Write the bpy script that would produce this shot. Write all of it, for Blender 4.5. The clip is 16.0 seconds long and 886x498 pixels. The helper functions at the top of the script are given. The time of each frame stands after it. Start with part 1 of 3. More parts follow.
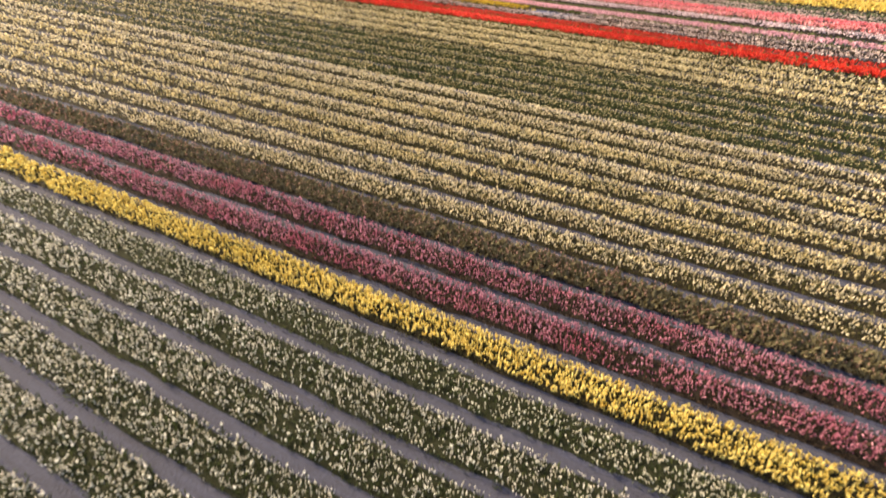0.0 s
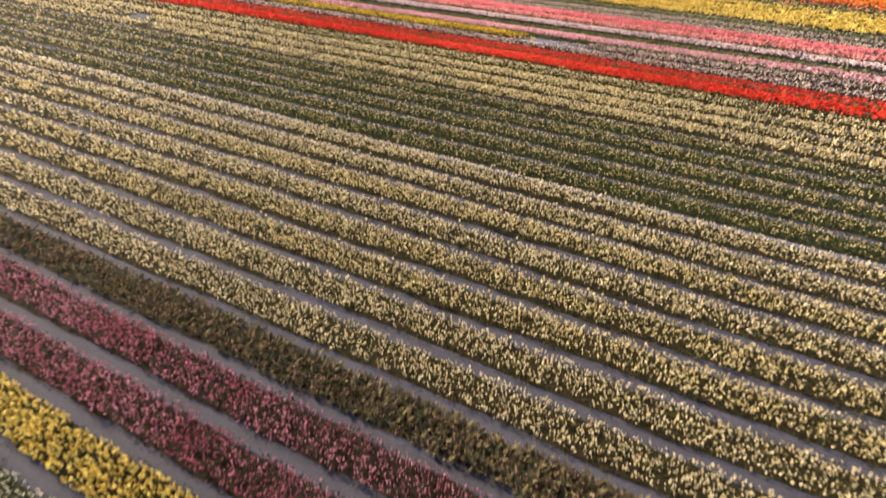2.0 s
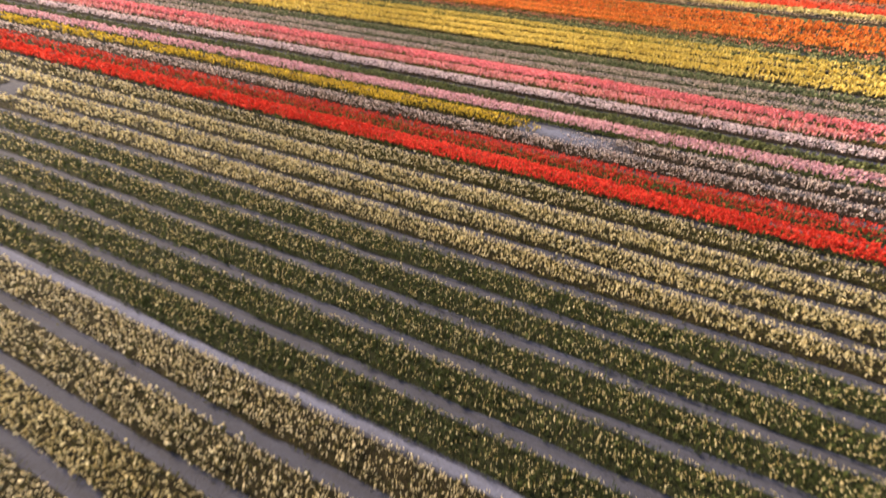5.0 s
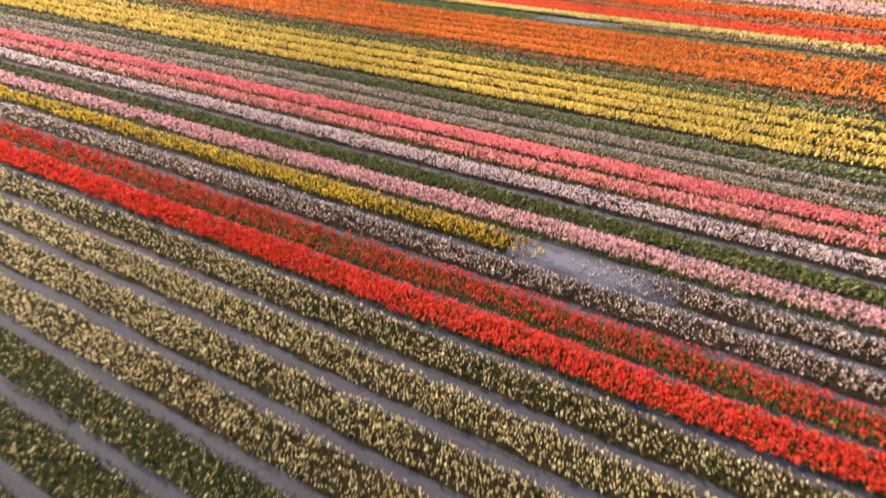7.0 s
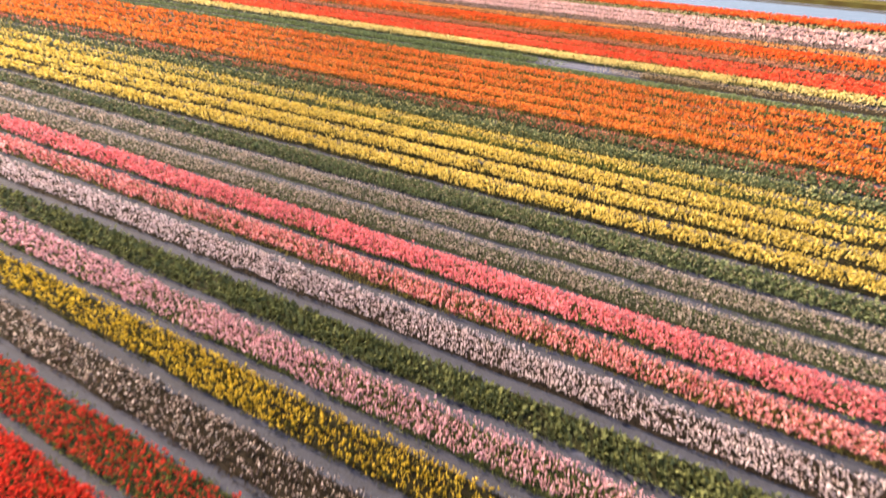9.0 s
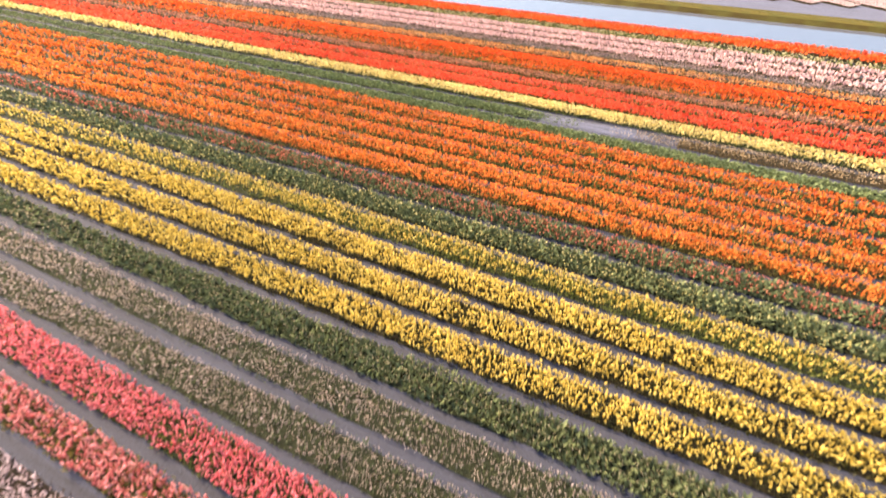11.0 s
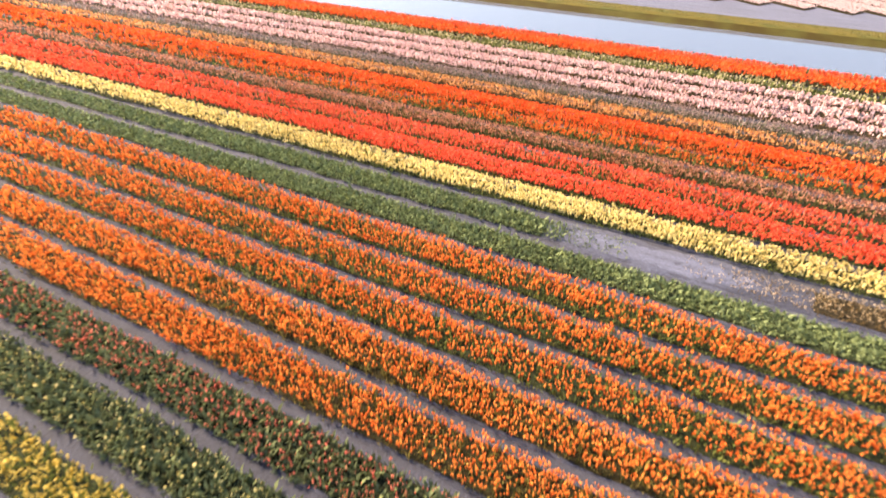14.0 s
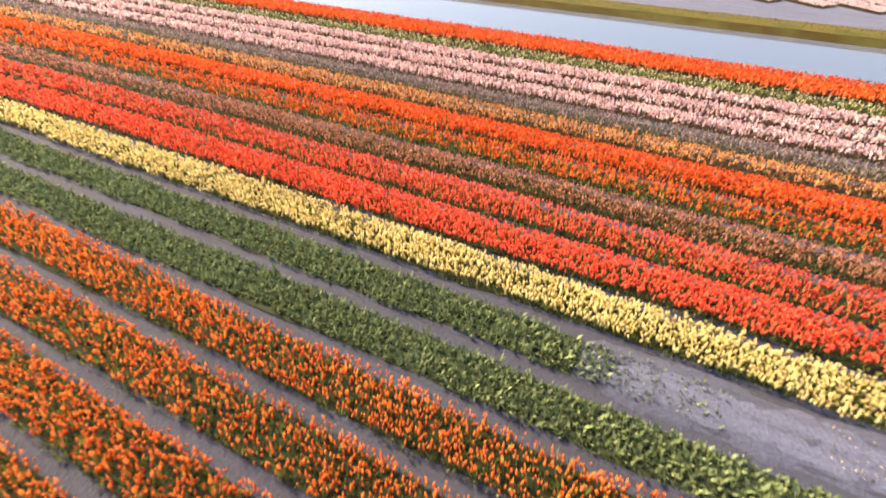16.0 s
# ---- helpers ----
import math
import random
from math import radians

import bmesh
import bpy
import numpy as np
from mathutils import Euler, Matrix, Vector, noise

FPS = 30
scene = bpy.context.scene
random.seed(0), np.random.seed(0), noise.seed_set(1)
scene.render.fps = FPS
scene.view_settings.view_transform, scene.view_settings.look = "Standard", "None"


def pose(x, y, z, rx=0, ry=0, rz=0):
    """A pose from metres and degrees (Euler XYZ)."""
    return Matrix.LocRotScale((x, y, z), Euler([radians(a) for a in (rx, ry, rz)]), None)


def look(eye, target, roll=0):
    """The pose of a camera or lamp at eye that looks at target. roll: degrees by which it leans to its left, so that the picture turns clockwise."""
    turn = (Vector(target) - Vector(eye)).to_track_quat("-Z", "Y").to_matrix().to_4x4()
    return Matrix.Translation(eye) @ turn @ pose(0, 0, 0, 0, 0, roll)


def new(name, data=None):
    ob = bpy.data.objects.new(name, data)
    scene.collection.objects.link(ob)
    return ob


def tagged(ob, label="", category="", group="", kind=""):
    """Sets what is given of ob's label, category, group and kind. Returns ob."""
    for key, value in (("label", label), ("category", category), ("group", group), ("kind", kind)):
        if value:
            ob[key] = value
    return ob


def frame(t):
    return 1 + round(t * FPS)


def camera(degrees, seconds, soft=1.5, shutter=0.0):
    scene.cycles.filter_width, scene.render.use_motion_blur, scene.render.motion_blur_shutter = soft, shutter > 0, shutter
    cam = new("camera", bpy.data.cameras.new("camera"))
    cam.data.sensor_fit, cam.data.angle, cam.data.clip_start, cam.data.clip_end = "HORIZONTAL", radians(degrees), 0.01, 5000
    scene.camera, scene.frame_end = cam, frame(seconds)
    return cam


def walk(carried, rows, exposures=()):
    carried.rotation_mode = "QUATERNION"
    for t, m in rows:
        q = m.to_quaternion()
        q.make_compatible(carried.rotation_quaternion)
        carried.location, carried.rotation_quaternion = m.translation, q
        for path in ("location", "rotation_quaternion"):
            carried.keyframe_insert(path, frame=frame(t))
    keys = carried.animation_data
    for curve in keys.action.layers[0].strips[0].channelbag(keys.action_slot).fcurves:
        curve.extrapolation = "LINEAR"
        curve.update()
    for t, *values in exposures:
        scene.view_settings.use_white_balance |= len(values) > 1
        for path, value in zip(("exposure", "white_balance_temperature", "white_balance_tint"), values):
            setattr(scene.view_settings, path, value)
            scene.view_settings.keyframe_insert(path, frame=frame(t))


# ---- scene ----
cam = camera(80, 16.0, soft=1.85, shutter=0.5)
PATH = [
    (0.0, pose(-0.16, 1.48, 11.75, 51.91, -0.25, 27.63)),
    (0.5, pose(-0.84, 3.15, 11.73, 51.93, -0.23, 27.51)),
    (1.0, pose(-1.55, 4.96, 11.71, 51.96, -0.21, 27.43)),
    (1.5, pose(-2.29, 6.91, 11.69, 52.00, -0.18, 27.37)),
    (2.0, pose(-3.06, 8.95, 11.68, 52.04, -0.16, 27.33)),
    (2.5, pose(-3.85, 11.07, 11.68, 52.09, -0.14, 27.31)),
    (3.0, pose(-4.66, 13.24, 11.70, 52.15, -0.13, 27.31)),
    (3.5, pose(-5.48, 15.43, 11.74, 52.21, -0.13, 27.31)),
    (4.0, pose(-6.32, 17.63, 11.80, 52.28, -0.14, 27.32)),
    (6.5, pose(-10.36, 29.38, 12.27, 52.15, 0.43, 27.66)),
    (7.0, pose(-11.25, 31.80, 12.31, 52.20, 0.44, 27.73)),
    (7.5, pose(-12.15, 34.20, 12.35, 52.25, 0.44, 27.71)),
    (8.0, pose(-13.08, 36.58, 12.39, 52.32, 0.41, 27.64)),
    (8.5, pose(-14.02, 38.94, 12.44, 52.41, 0.35, 27.55)),
    (9.0, pose(-14.99, 41.27, 12.50, 52.52, 0.24, 27.47)),
    (9.5, pose(-15.97, 43.56, 12.60, 52.67, 0.05, 27.45)),
    (12.0, pose(-20.29, 55.28, 12.57, 52.12, 0.52, 27.67)),
    (12.5, pose(-21.23, 57.49, 12.22, 52.04, 0.48, 27.58)),
    (13.0, pose(-22.14, 59.66, 11.77, 52.01, 0.42, 27.45)),
    (13.5, pose(-23.00, 61.78, 11.26, 52.03, 0.34, 27.33)),
    (14.0, pose(-23.81, 63.81, 10.70, 52.08, 0.26, 27.27)),
    (14.5, pose(-24.57, 65.75, 10.13, 52.18, 0.18, 27.30)),
    (15.0, pose(-25.25, 67.55, 9.58, 52.30, 0.13, 27.47)),
    (15.5, pose(-25.87, 69.19, 9.07, 52.46, 0.10, 27.82)),
    (16.0, pose(-26.42, 70.66, 8.63, 52.63, 0.12, 28.40)),
]
EXPOSURES = [(0.0, 1.76), (1.5, 1.66), (3.5, 1.6), (7.0, 1.77), (9.5, 2.16), (12.0, 2.28), (14.5, 2.3), (16.0, 2.1)]
walk(cam, PATH, EXPOSURES)

# ---------------------------------------------------------------- light
SUN_AZ, SUN_EL = 172.0, 47.0          # degrees: azimuth of the sun from +x anticlockwise, height
world = bpy.data.worlds.new("evening_sky")
scene.world = world
world.use_nodes = True
nt = world.node_tree
sky = nt.nodes.new("ShaderNodeTexSky")
sky.sky_type, sky.sun_disc = "NISHITA", False
sky.sun_elevation, sky.sun_rotation = radians(SUN_EL), radians(90 - SUN_AZ)
sky.air_density, sky.dust_density = 1.0, 4.0
nt.links.new(sky.outputs[0], nt.nodes["Background"].inputs[0])
nt.nodes["Background"].inputs[1].default_value = 0.095
sun = new("sun", bpy.data.lights.new("sun", "SUN"))
sun.data.energy, sun.data.angle, sun.data.color = 4.1, radians(16), (1.0, 0.70, 0.38)
away = Vector((math.cos(radians(SUN_AZ)) * math.cos(radians(SUN_EL)), math.sin(radians(SUN_AZ)) * math.cos(radians(SUN_EL)), math.sin(radians(SUN_EL))))
sun.matrix_world = look(away * 60, (0, 0, 0))


# ---------------------------------------------------------------- materials
def node_mat(name):
    m = bpy.data.materials.new(name)
    m.use_nodes = True
    return m, m.node_tree.nodes, m.node_tree.links, m.node_tree.nodes["Principled BSDF"]


def noise_tex(nodes, links, scale, detail=4.0, stretch=(1, 1, 1)):
    geo = nodes.new("ShaderNodeNewGeometry")
    mp = nodes.new("ShaderNodeMapping")
    mp.inputs["Scale"].default_value = stretch
    links.new(geo.outputs["Position"], mp.inputs["Vector"])
    n = nodes.new("ShaderNodeTexNoise")
    n.inputs["Scale"].default_value, n.inputs["Detail"].default_value = scale, detail
    links.new(mp.outputs["Vector"], n.inputs["Vector"])
    return n.outputs[0]


def ramp(nodes, links, fac, stops):
    r = nodes.new("ShaderNodeValToRGB")
    el = r.color_ramp.elements
    while len(el) < len(stops):
        el.new(0.5)
    for e, (p, c) in zip(el, stops):
        e.position, e.color = p, (*c, 1)
    links.new(fac, r.inputs[0])
    return r.outputs[0]


def blend(nodes, links, fac, a, b, kind="MIX"):
    m = nodes.new("ShaderNodeMix")
    m.data_type, m.blend_type = "RGBA", kind
    for sock, v in ((m.inputs[0], fac), (m.inputs[6], a), (m.inputs[7], b)):
        if isinstance(v, (int, float)):
            sock.default_value = v
        elif isinstance(v, tuple):
            sock.default_value = (*v, 1)
        else:
            links.new(v, sock)
    return m.outputs[2]


def soil_material(name, tone):
    """Grey dune sand; tone scales it from dry (1) to trodden and damp."""
    m, n, l, b = node_mat(name)
    broad = noise_tex(n, l, 0.35, 3)
    drag = noise_tex(n, l, 1.0, 4, (0.28, 4.5, 1))
    grain = noise_tex(n, l, 14.0, 6)
    c = ramp(n, l, broad, ((0.3, (0.13, 0.115, 0.125)), (0.7, (0.19, 0.172, 0.185))))
    c = blend(n, l, 0.55, c, ramp(n, l, drag, ((0.33, (0.075, 0.066, 0.071)), (0.67, (0.25, 0.228, 0.245)))))
    c = blend(n, l, 0.35, c, ramp(n, l, grain, ((0.35, (0.08, 0.068, 0.072)), (0.62, (0.24, 0.215, 0.225)))))
    c = blend(n, l, 1.0, c, tone, "MULTIPLY")
    l.new(c, b.inputs["Base Color"])
    b.inputs["Roughness"].default_value = 0.95
    bump = n.new("ShaderNodeBump")
    bump.inputs["Strength"].default_value, bump.inputs["Distance"].default_value = 0.7, 0.05
    l.new(grain, bump.inputs["Height"])
    l.new(bump.outputs[0], b.inputs["Normal"])
    return m


def leafy(name, dark, light, rough=0.55, glow=0.25, patch=None):
    """Leaf or petal: colour varies from piece to piece and in patches along the bed; thin, so some light comes through."""
    m, n, l, b = node_mat(name)
    geo = n.new("ShaderNodeNewGeometry")
    c = ramp(n, l, geo.outputs["Random Per Island"], ((0.0, dark), (0.55, tuple((p + q) / 2 for p, q in zip(dark, light))), (1.0, light)))
    wide = noise_tex(n, l, 0.55, 3)
    if patch:
        f = ramp(n, l, wide, ((0.45, (0, 0, 0)), (0.7, (1, 1, 1))))
        c = blend(n, l, f, c, patch)
    fine = noise_tex(n, l, 30.0, 2)
    c = blend(n, l, 0.35, c, ramp(n, l, fine, ((0.3, (0.45, 0.45, 0.45)), (0.7, (1, 1, 1)))), "MULTIPLY")
    l.new(c, b.inputs["Base Color"])
    b.inputs["Roughness"].default_value = rough
    b.inputs["Specular IOR Level"].default_value = 0.15
    if glow:
        t = n.new("ShaderNodeBsdfTranslucent")
        l.new(c, t.inputs[0])
        mix = n.new("ShaderNodeMixShader")
        mix.inputs[0].default_value = glow
        l.new(b.outputs[0], mix.inputs[1])
        l.new(t.outputs[0], mix.inputs[2])
        l.new(mix.outputs[0], n["Material Output"].inputs[0])
    return m


SOIL = soil_material("damp_sandy_soil", (0.108, 0.146, 0.262))
RIDGE_SOIL = soil_material("ridge_sandy_soil", (0.128, 0.172, 0.305))
SEMI_SOIL = soil_material("half_dry_sandy_soil", (0.20, 0.265, 0.45))
DRY_SOIL = soil_material("dry_sandy_soil", (0.33, 0.43, 0.70))
LEAF = {
    "olive": leafy("olive_foliage", (0.022, 0.025, 0.009), (0.12, 0.120, 0.043)),
    "dark": leafy("dark_olive_foliage", (0.042, 0.055, 0.022), (0.20, 0.225, 0.10)),
    "moss": leafy("moss_green_foliage", (0.042, 0.046, 0.014), (0.20, 0.195, 0.065)),
    "green": leafy("green_foliage", (0.042, 0.058, 0.016), (0.26, 0.30, 0.085)),
    "lush": leafy("lush_foliage", (0.072, 0.100, 0.042), (0.255, 0.325, 0.160)),
    "brown": leafy("withered_foliage", (0.065, 0.048, 0.022), (0.24, 0.165, 0.075)),
    "ochre": leafy("ochre_green_foliage", (0.045, 0.056, 0.016), (0.36, 0.30, 0.085)),
    "withered": leafy("withered_brown_foliage", (0.058, 0.056, 0.032), (0.19, 0.174, 0.104)),
    "blue": leafy("blue_green_foliage", (0.045, 0.062, 0.033), (0.20, 0.245, 0.125)),
    "deep": leafy("deep_green_foliage", (0.018, 0.027, 0.010), (0.092, 0.12, 0.042)),
    "umber": leafy("umber_foliage", (0.018, 0.014, 0.010), (0.09, 0.066, 0.043)),
    "grey": leafy("grey_green_foliage", (0.07, 0.078, 0.05), (0.25, 0.25, 0.165)),
}
# undergrowth colours near black: the shade among the leaves is painted in
SHADE_MAT = {
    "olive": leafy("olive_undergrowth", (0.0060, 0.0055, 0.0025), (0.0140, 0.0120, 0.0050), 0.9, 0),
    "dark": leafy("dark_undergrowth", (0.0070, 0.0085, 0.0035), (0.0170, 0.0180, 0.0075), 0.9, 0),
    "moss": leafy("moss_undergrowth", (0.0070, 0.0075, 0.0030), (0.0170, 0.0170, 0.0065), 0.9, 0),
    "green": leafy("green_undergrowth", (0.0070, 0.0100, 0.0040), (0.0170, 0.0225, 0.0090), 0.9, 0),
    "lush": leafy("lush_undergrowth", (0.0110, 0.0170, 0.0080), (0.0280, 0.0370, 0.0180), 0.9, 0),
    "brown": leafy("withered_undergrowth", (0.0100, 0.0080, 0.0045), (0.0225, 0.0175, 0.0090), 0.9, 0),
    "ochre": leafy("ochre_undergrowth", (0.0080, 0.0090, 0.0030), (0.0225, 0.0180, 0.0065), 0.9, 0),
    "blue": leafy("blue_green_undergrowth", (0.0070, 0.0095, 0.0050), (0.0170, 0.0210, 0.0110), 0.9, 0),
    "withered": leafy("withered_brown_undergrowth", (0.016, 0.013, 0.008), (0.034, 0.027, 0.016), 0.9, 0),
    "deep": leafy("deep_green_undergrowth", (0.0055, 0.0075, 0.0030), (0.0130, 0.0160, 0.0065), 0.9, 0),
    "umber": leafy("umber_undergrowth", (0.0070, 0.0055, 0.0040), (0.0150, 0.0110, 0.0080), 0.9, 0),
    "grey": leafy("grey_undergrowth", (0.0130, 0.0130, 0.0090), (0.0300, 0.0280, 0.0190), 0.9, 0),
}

# kinds of bed: petal colours (dark, light, patch), blooms per square metre, bloom size, plant height, foliage, label
KINDS = {
    "white": ((0.54, 0.54, 0.46), (0.9, 0.91, 0.86), None, 50, 0.098, 0.37, "deep", "tulip bed with small creamy white blooms over dark leaves"),
    "white_thin": ((0.56, 0.56, 0.46), (0.85, 0.86, 0.78), None, 42, 0.09, 0.36, "deep", "thinly flowering white tulip bed with dark green leaves"),
    "yellow": ((0.62, 0.47, 0.1), (0.91, 0.83, 0.33), None, 108, 0.111, 0.4, "olive", "dense golden yellow tulip bed in full bloom"),
    "golden": ((0.58, 0.44, 0.08), (0.91, 0.77, 0.255), None, 108, 0.111, 0.4, "olive", "golden yellow tulip bed flowering densely over dark leaves"),
    "rose": ((0.35, 0.12, 0.2), (0.74, 0.4, 0.53), (0.48, 0.14, 0.23), 92, 0.092, 0.42, "umber", "dusky rose red tulip bed beside a sandy path"),
    "withered": ((0.26, 0.16, 0.12), (0.5, 0.32, 0.28), None, 22, 0.08, 0.42, "withered", "withered brown tulip bed with few dull red blooms"),
    "cream": ((0.6, 0.53, 0.32), (0.94, 0.89, 0.69), None, 52, 0.096, 0.36, "olive", "pale yellow tulip bed with small cream blooms"),
    "cream_gold": ((0.57, 0.49, 0.25), (0.92, 0.865, 0.61), None, 54, 0.098, 0.37, "olive", "straw yellow tulip bed flowering densely on dark leaves"),
    "cream_dim": ((0.54, 0.46, 0.25), (0.93, 0.88, 0.66), None, 38, 0.092, 0.36, "olive", "pale cream tulip bed with olive leaves between"),
    "lilac": ((0.38, 0.3, 0.35), (0.62, 0.5, 0.57), None, 100, 0.08, 0.4, "brown", "pale lilac pink flower bed"),
    "cream_thin": ((0.46, 0.38, 0.17), (0.85, 0.78, 0.52), None, 30, 0.078, 0.34, "deep", "dull green tulip bed with scattered cream blooms"),
    "red": ((0.52, 0.03, 0.022), (0.84, 0.085, 0.055), None, 145, 0.125, 0.43, "green", "solid bright red tulip bed in full bloom"),
    "red_mixed": ((0.44, 0.028, 0.022), (0.7, 0.085, 0.055), None, 58, 0.115, 0.42, "green", "red tulip bed with green leaves showing through"),
    "mauve": ((0.36, 0.26, 0.25), (0.95, 0.87, 0.86), None, 50, 0.088, 0.42, "umber", "greyish pink tulip bed with pale fading blooms"),
    "gold": ((0.46, 0.33, 0.015), (0.88, 0.69, 0.1), None, 62, 0.1, 0.46, "olive", "deep golden tulip bed ending at bare soil"),
    "pink": ((0.58, 0.29, 0.38), (0.92, 0.64, 0.76), None, 118, 0.1, 0.44, "green", "soft pink tulip bed in bloom beside sandy path"),
    "green": ((0.3, 0.3, 0.1), (0.5, 0.5, 0.2), None, 0, 0.07, 0.36, "dark", "green tulip bed with no open blooms"),
    "blush": ((0.6, 0.47, 0.54), (0.95, 0.86, 0.95), None, 128, 0.09, 0.37, "umber", "pale blush white tulip bed in full bloom"),
    "coral": ((0.66, 0.14, 0.185), (0.95, 0.39, 0.47), None, 145, 0.115, 0.42, "green", "dense coral pink tulip bed in full bloom"),
    "salmon": ((0.62, 0.15, 0.17), (0.95, 0.55, 0.6), None, 112, 0.108, 0.42, "ochre", "salmon pink tulip bed with an uneven ragged edge"),
    "greyed": ((0.4, 0.33, 0.32), (0.73, 0.63, 0.61), None, 74, 0.078, 0.33, "blue", "greyish brown tulip bed with faded blooms"),
    "greyed_green": ((0.34, 0.29, 0.2), (0.58, 0.52, 0.38), None, 24, 0.07, 0.36, "blue", "grey green tulip bed nearly past blooming"),
    "yellow_mixed": ((0.58, 0.44, 0.08), (0.91, 0.77, 0.26), None, 50, 0.1, 0.46, "green", "yellow tulip bed with green leaves showing between blooms"),
    "green_yellow": ((0.5, 0.44, 0.16), (0.82, 0.76, 0.42), None, 14, 0.085, 0.4, "blue", "dark green tulip bed with a few yellow blooms"),
    "rust_thin": ((0.46, 0.12, 0.08), (0.82, 0.29, 0.22), None, 28, 0.095, 0.38, "blue", "fading tulip bed with scattered orange red blooms"),
    "orange_leafy": ((0.63, 0.125, 0.022), (0.94, 0.345, 0.08), None, 62, 0.106, 0.44, "green", "red orange tulip bed with many green leaves between"),
    "orange": ((0.66, 0.15, 0.026), (0.95, 0.4, 0.095), None, 80, 0.106, 0.45, "ochre", "bright orange tulip bed with green leaves below"),
    "lush": ((0.3, 0.3, 0.1), (0.5, 0.5, 0.2), None, 0, 0.07, 0.42, "lush", "lush green leafy bed without blooms"),
    "lemon": ((0.62, 0.5, 0.18), (0.88, 0.79, 0.42), None, 130, 0.12, 0.37, "green", "light lemon yellow tulip bed in full bloom"),
    "vermilion": ((0.76, 0.085, 0.045), (0.93, 0.18, 0.095), None, 145, 0.116, 0.41, "green", "dense vermilion red tulip bed in full bloom"),
    "vermilion_mixed": ((0.7, 0.09, 0.05), (0.9, 0.21, 0.115), None, 72, 0.108, 0.41, "green", "vermilion tulip bed with green patches showing"),
    "rust": ((0.36, 0.145, 0.095), (0.68, 0.34, 0.235), None, 88, 0.088, 0.42, "moss", "rusty brown pink tulip bed with fading blooms"),
    "orange_green": ((0.66, 0.1, 0.015), (0.9, 0.24, 0.05), None, 44, 0.105, 0.44, "green", "orange red tulip bed with much green foliage"),
    "flame": ((0.74, 0.105, 0.022), (0.94, 0.21, 0.055), None, 145, 0.115, 0.42, "ochre", "flame orange red tulip bed in full bloom"),
    "ember": ((0.64, 0.08, 0.035), (0.88, 0.19, 0.085), None, 128, 0.108, 0.31, "green", "low orange red tulip bed along the ditch edge"),
    "amber": ((0.6, 0.25, 0.08), (0.91, 0.52, 0.23), None, 94, 0.095, 0.44, "brown", "amber orange tulip bed in bloom"),
    "dusk": ((0.24, 0.17, 0.18), (0.5, 0.38, 0.38), None, 76, 0.082, 0.4, "grey", "greyish mauve tulip bed with faded blooms"),
    "shell": ((0.64, 0.4, 0.43), (0.95, 0.75, 0.81), None, 115, 0.1, 0.38, "brown", "pale shell pink tulip bed in full bloom"),
    "green_pale": ((0.5, 0.46, 0.28), (0.76, 0.71, 0.47), None, 30, 0.085, 0.38, "green", "green leafy bed with a few pale blooms"),
    "beige": ((0.46, 0.34, 0.22), (0.72, 0.6, 0.43), None, 80, 0.062, 0.36, "brown", "beige tulip bed of dried blooms"),
}
PETAL = {k: leafy(k + "_petals", v[0], v[1], 0.5, 0.38, v[2]) for k, v in KINDS.items()}


# ---------------------------------------------------------------- mesh helpers
def mesh_of(name, verts, faces, material):
    """A mesh from an array of places and a list of equal-sided face arrays."""
    me = bpy.data.meshes.new(name)
    verts = np.asarray(verts, dtype=np.float32).reshape(-1, 3)
    faces = [np.asarray(f, dtype=np.int32) for f in faces if len(f)]
    loops = np.concatenate([f.ravel() for f in faces])
    sizes = np.concatenate([np.full(len(f), f.shape[1], dtype=np.int32) for f in faces])
    starts = np.concatenate([[0], np.cumsum(sizes)[:-1]]).astype(np.int32)
    me.vertices.add(len(verts))
    me.vertices.foreach_set("co", verts.ravel())
    me.loops.add(len(loops))
    me.loops.foreach_set("vertex_index", loops)
    me.polygons.add(len(sizes))
    me.polygons.foreach_set("loop_start", starts)
    me.polygons.foreach_set("loop_total", sizes)
    me.update(calc_edges=True)
    for mm in material if isinstance(material, (list, tuple)) else [material]:
        me.materials.append(mm)
    return me


def under(name, me, parent, label="", kind=""):
    ob = new(name, me)
    ob.parent = parent
    return tagged(ob, label, "", "", kind)


def smooth_line(rng, x, step, lo, hi):
    """Slow random variation along x."""
    knots = np.arange(x.min() - step, x.max() + 2 * step, step)
    return np.interp(x, knots, rng.uniform(lo, hi, len(knots)))


def spread(shape, faces, at, size, tall, turn, lean):
    """Copies of a small shape joined: its places, sizes, turns and leans are arrays. Gives verts and face arrays."""
    n, k = len(at), len(shape)
    c, s = np.cos(turn)[:, None], np.sin(turn)[:, None]
    sx, sy, sz = shape[:, 0][None] * size[:, None], shape[:, 1][None] * size[:, None], shape[:, 2][None] * (size * tall)[:, None]
    v = np.empty((n, k, 3))
    v[:, :, 0] = at[:, 0][:, None] + c * sx - s * sy + lean[:, 0][:, None] * sz
    v[:, :, 1] = at[:, 1][:, None] + s * sx + c * sy + lean[:, 1][:, None] * sz
    v[:, :, 2] = at[:, 2][:, None] + sz
    off = (np.arange(n) * k)[:, None, None]
    return v.reshape(-1, 3), [(f[None] + off).reshape(-1, f.shape[1]) for f in faces]


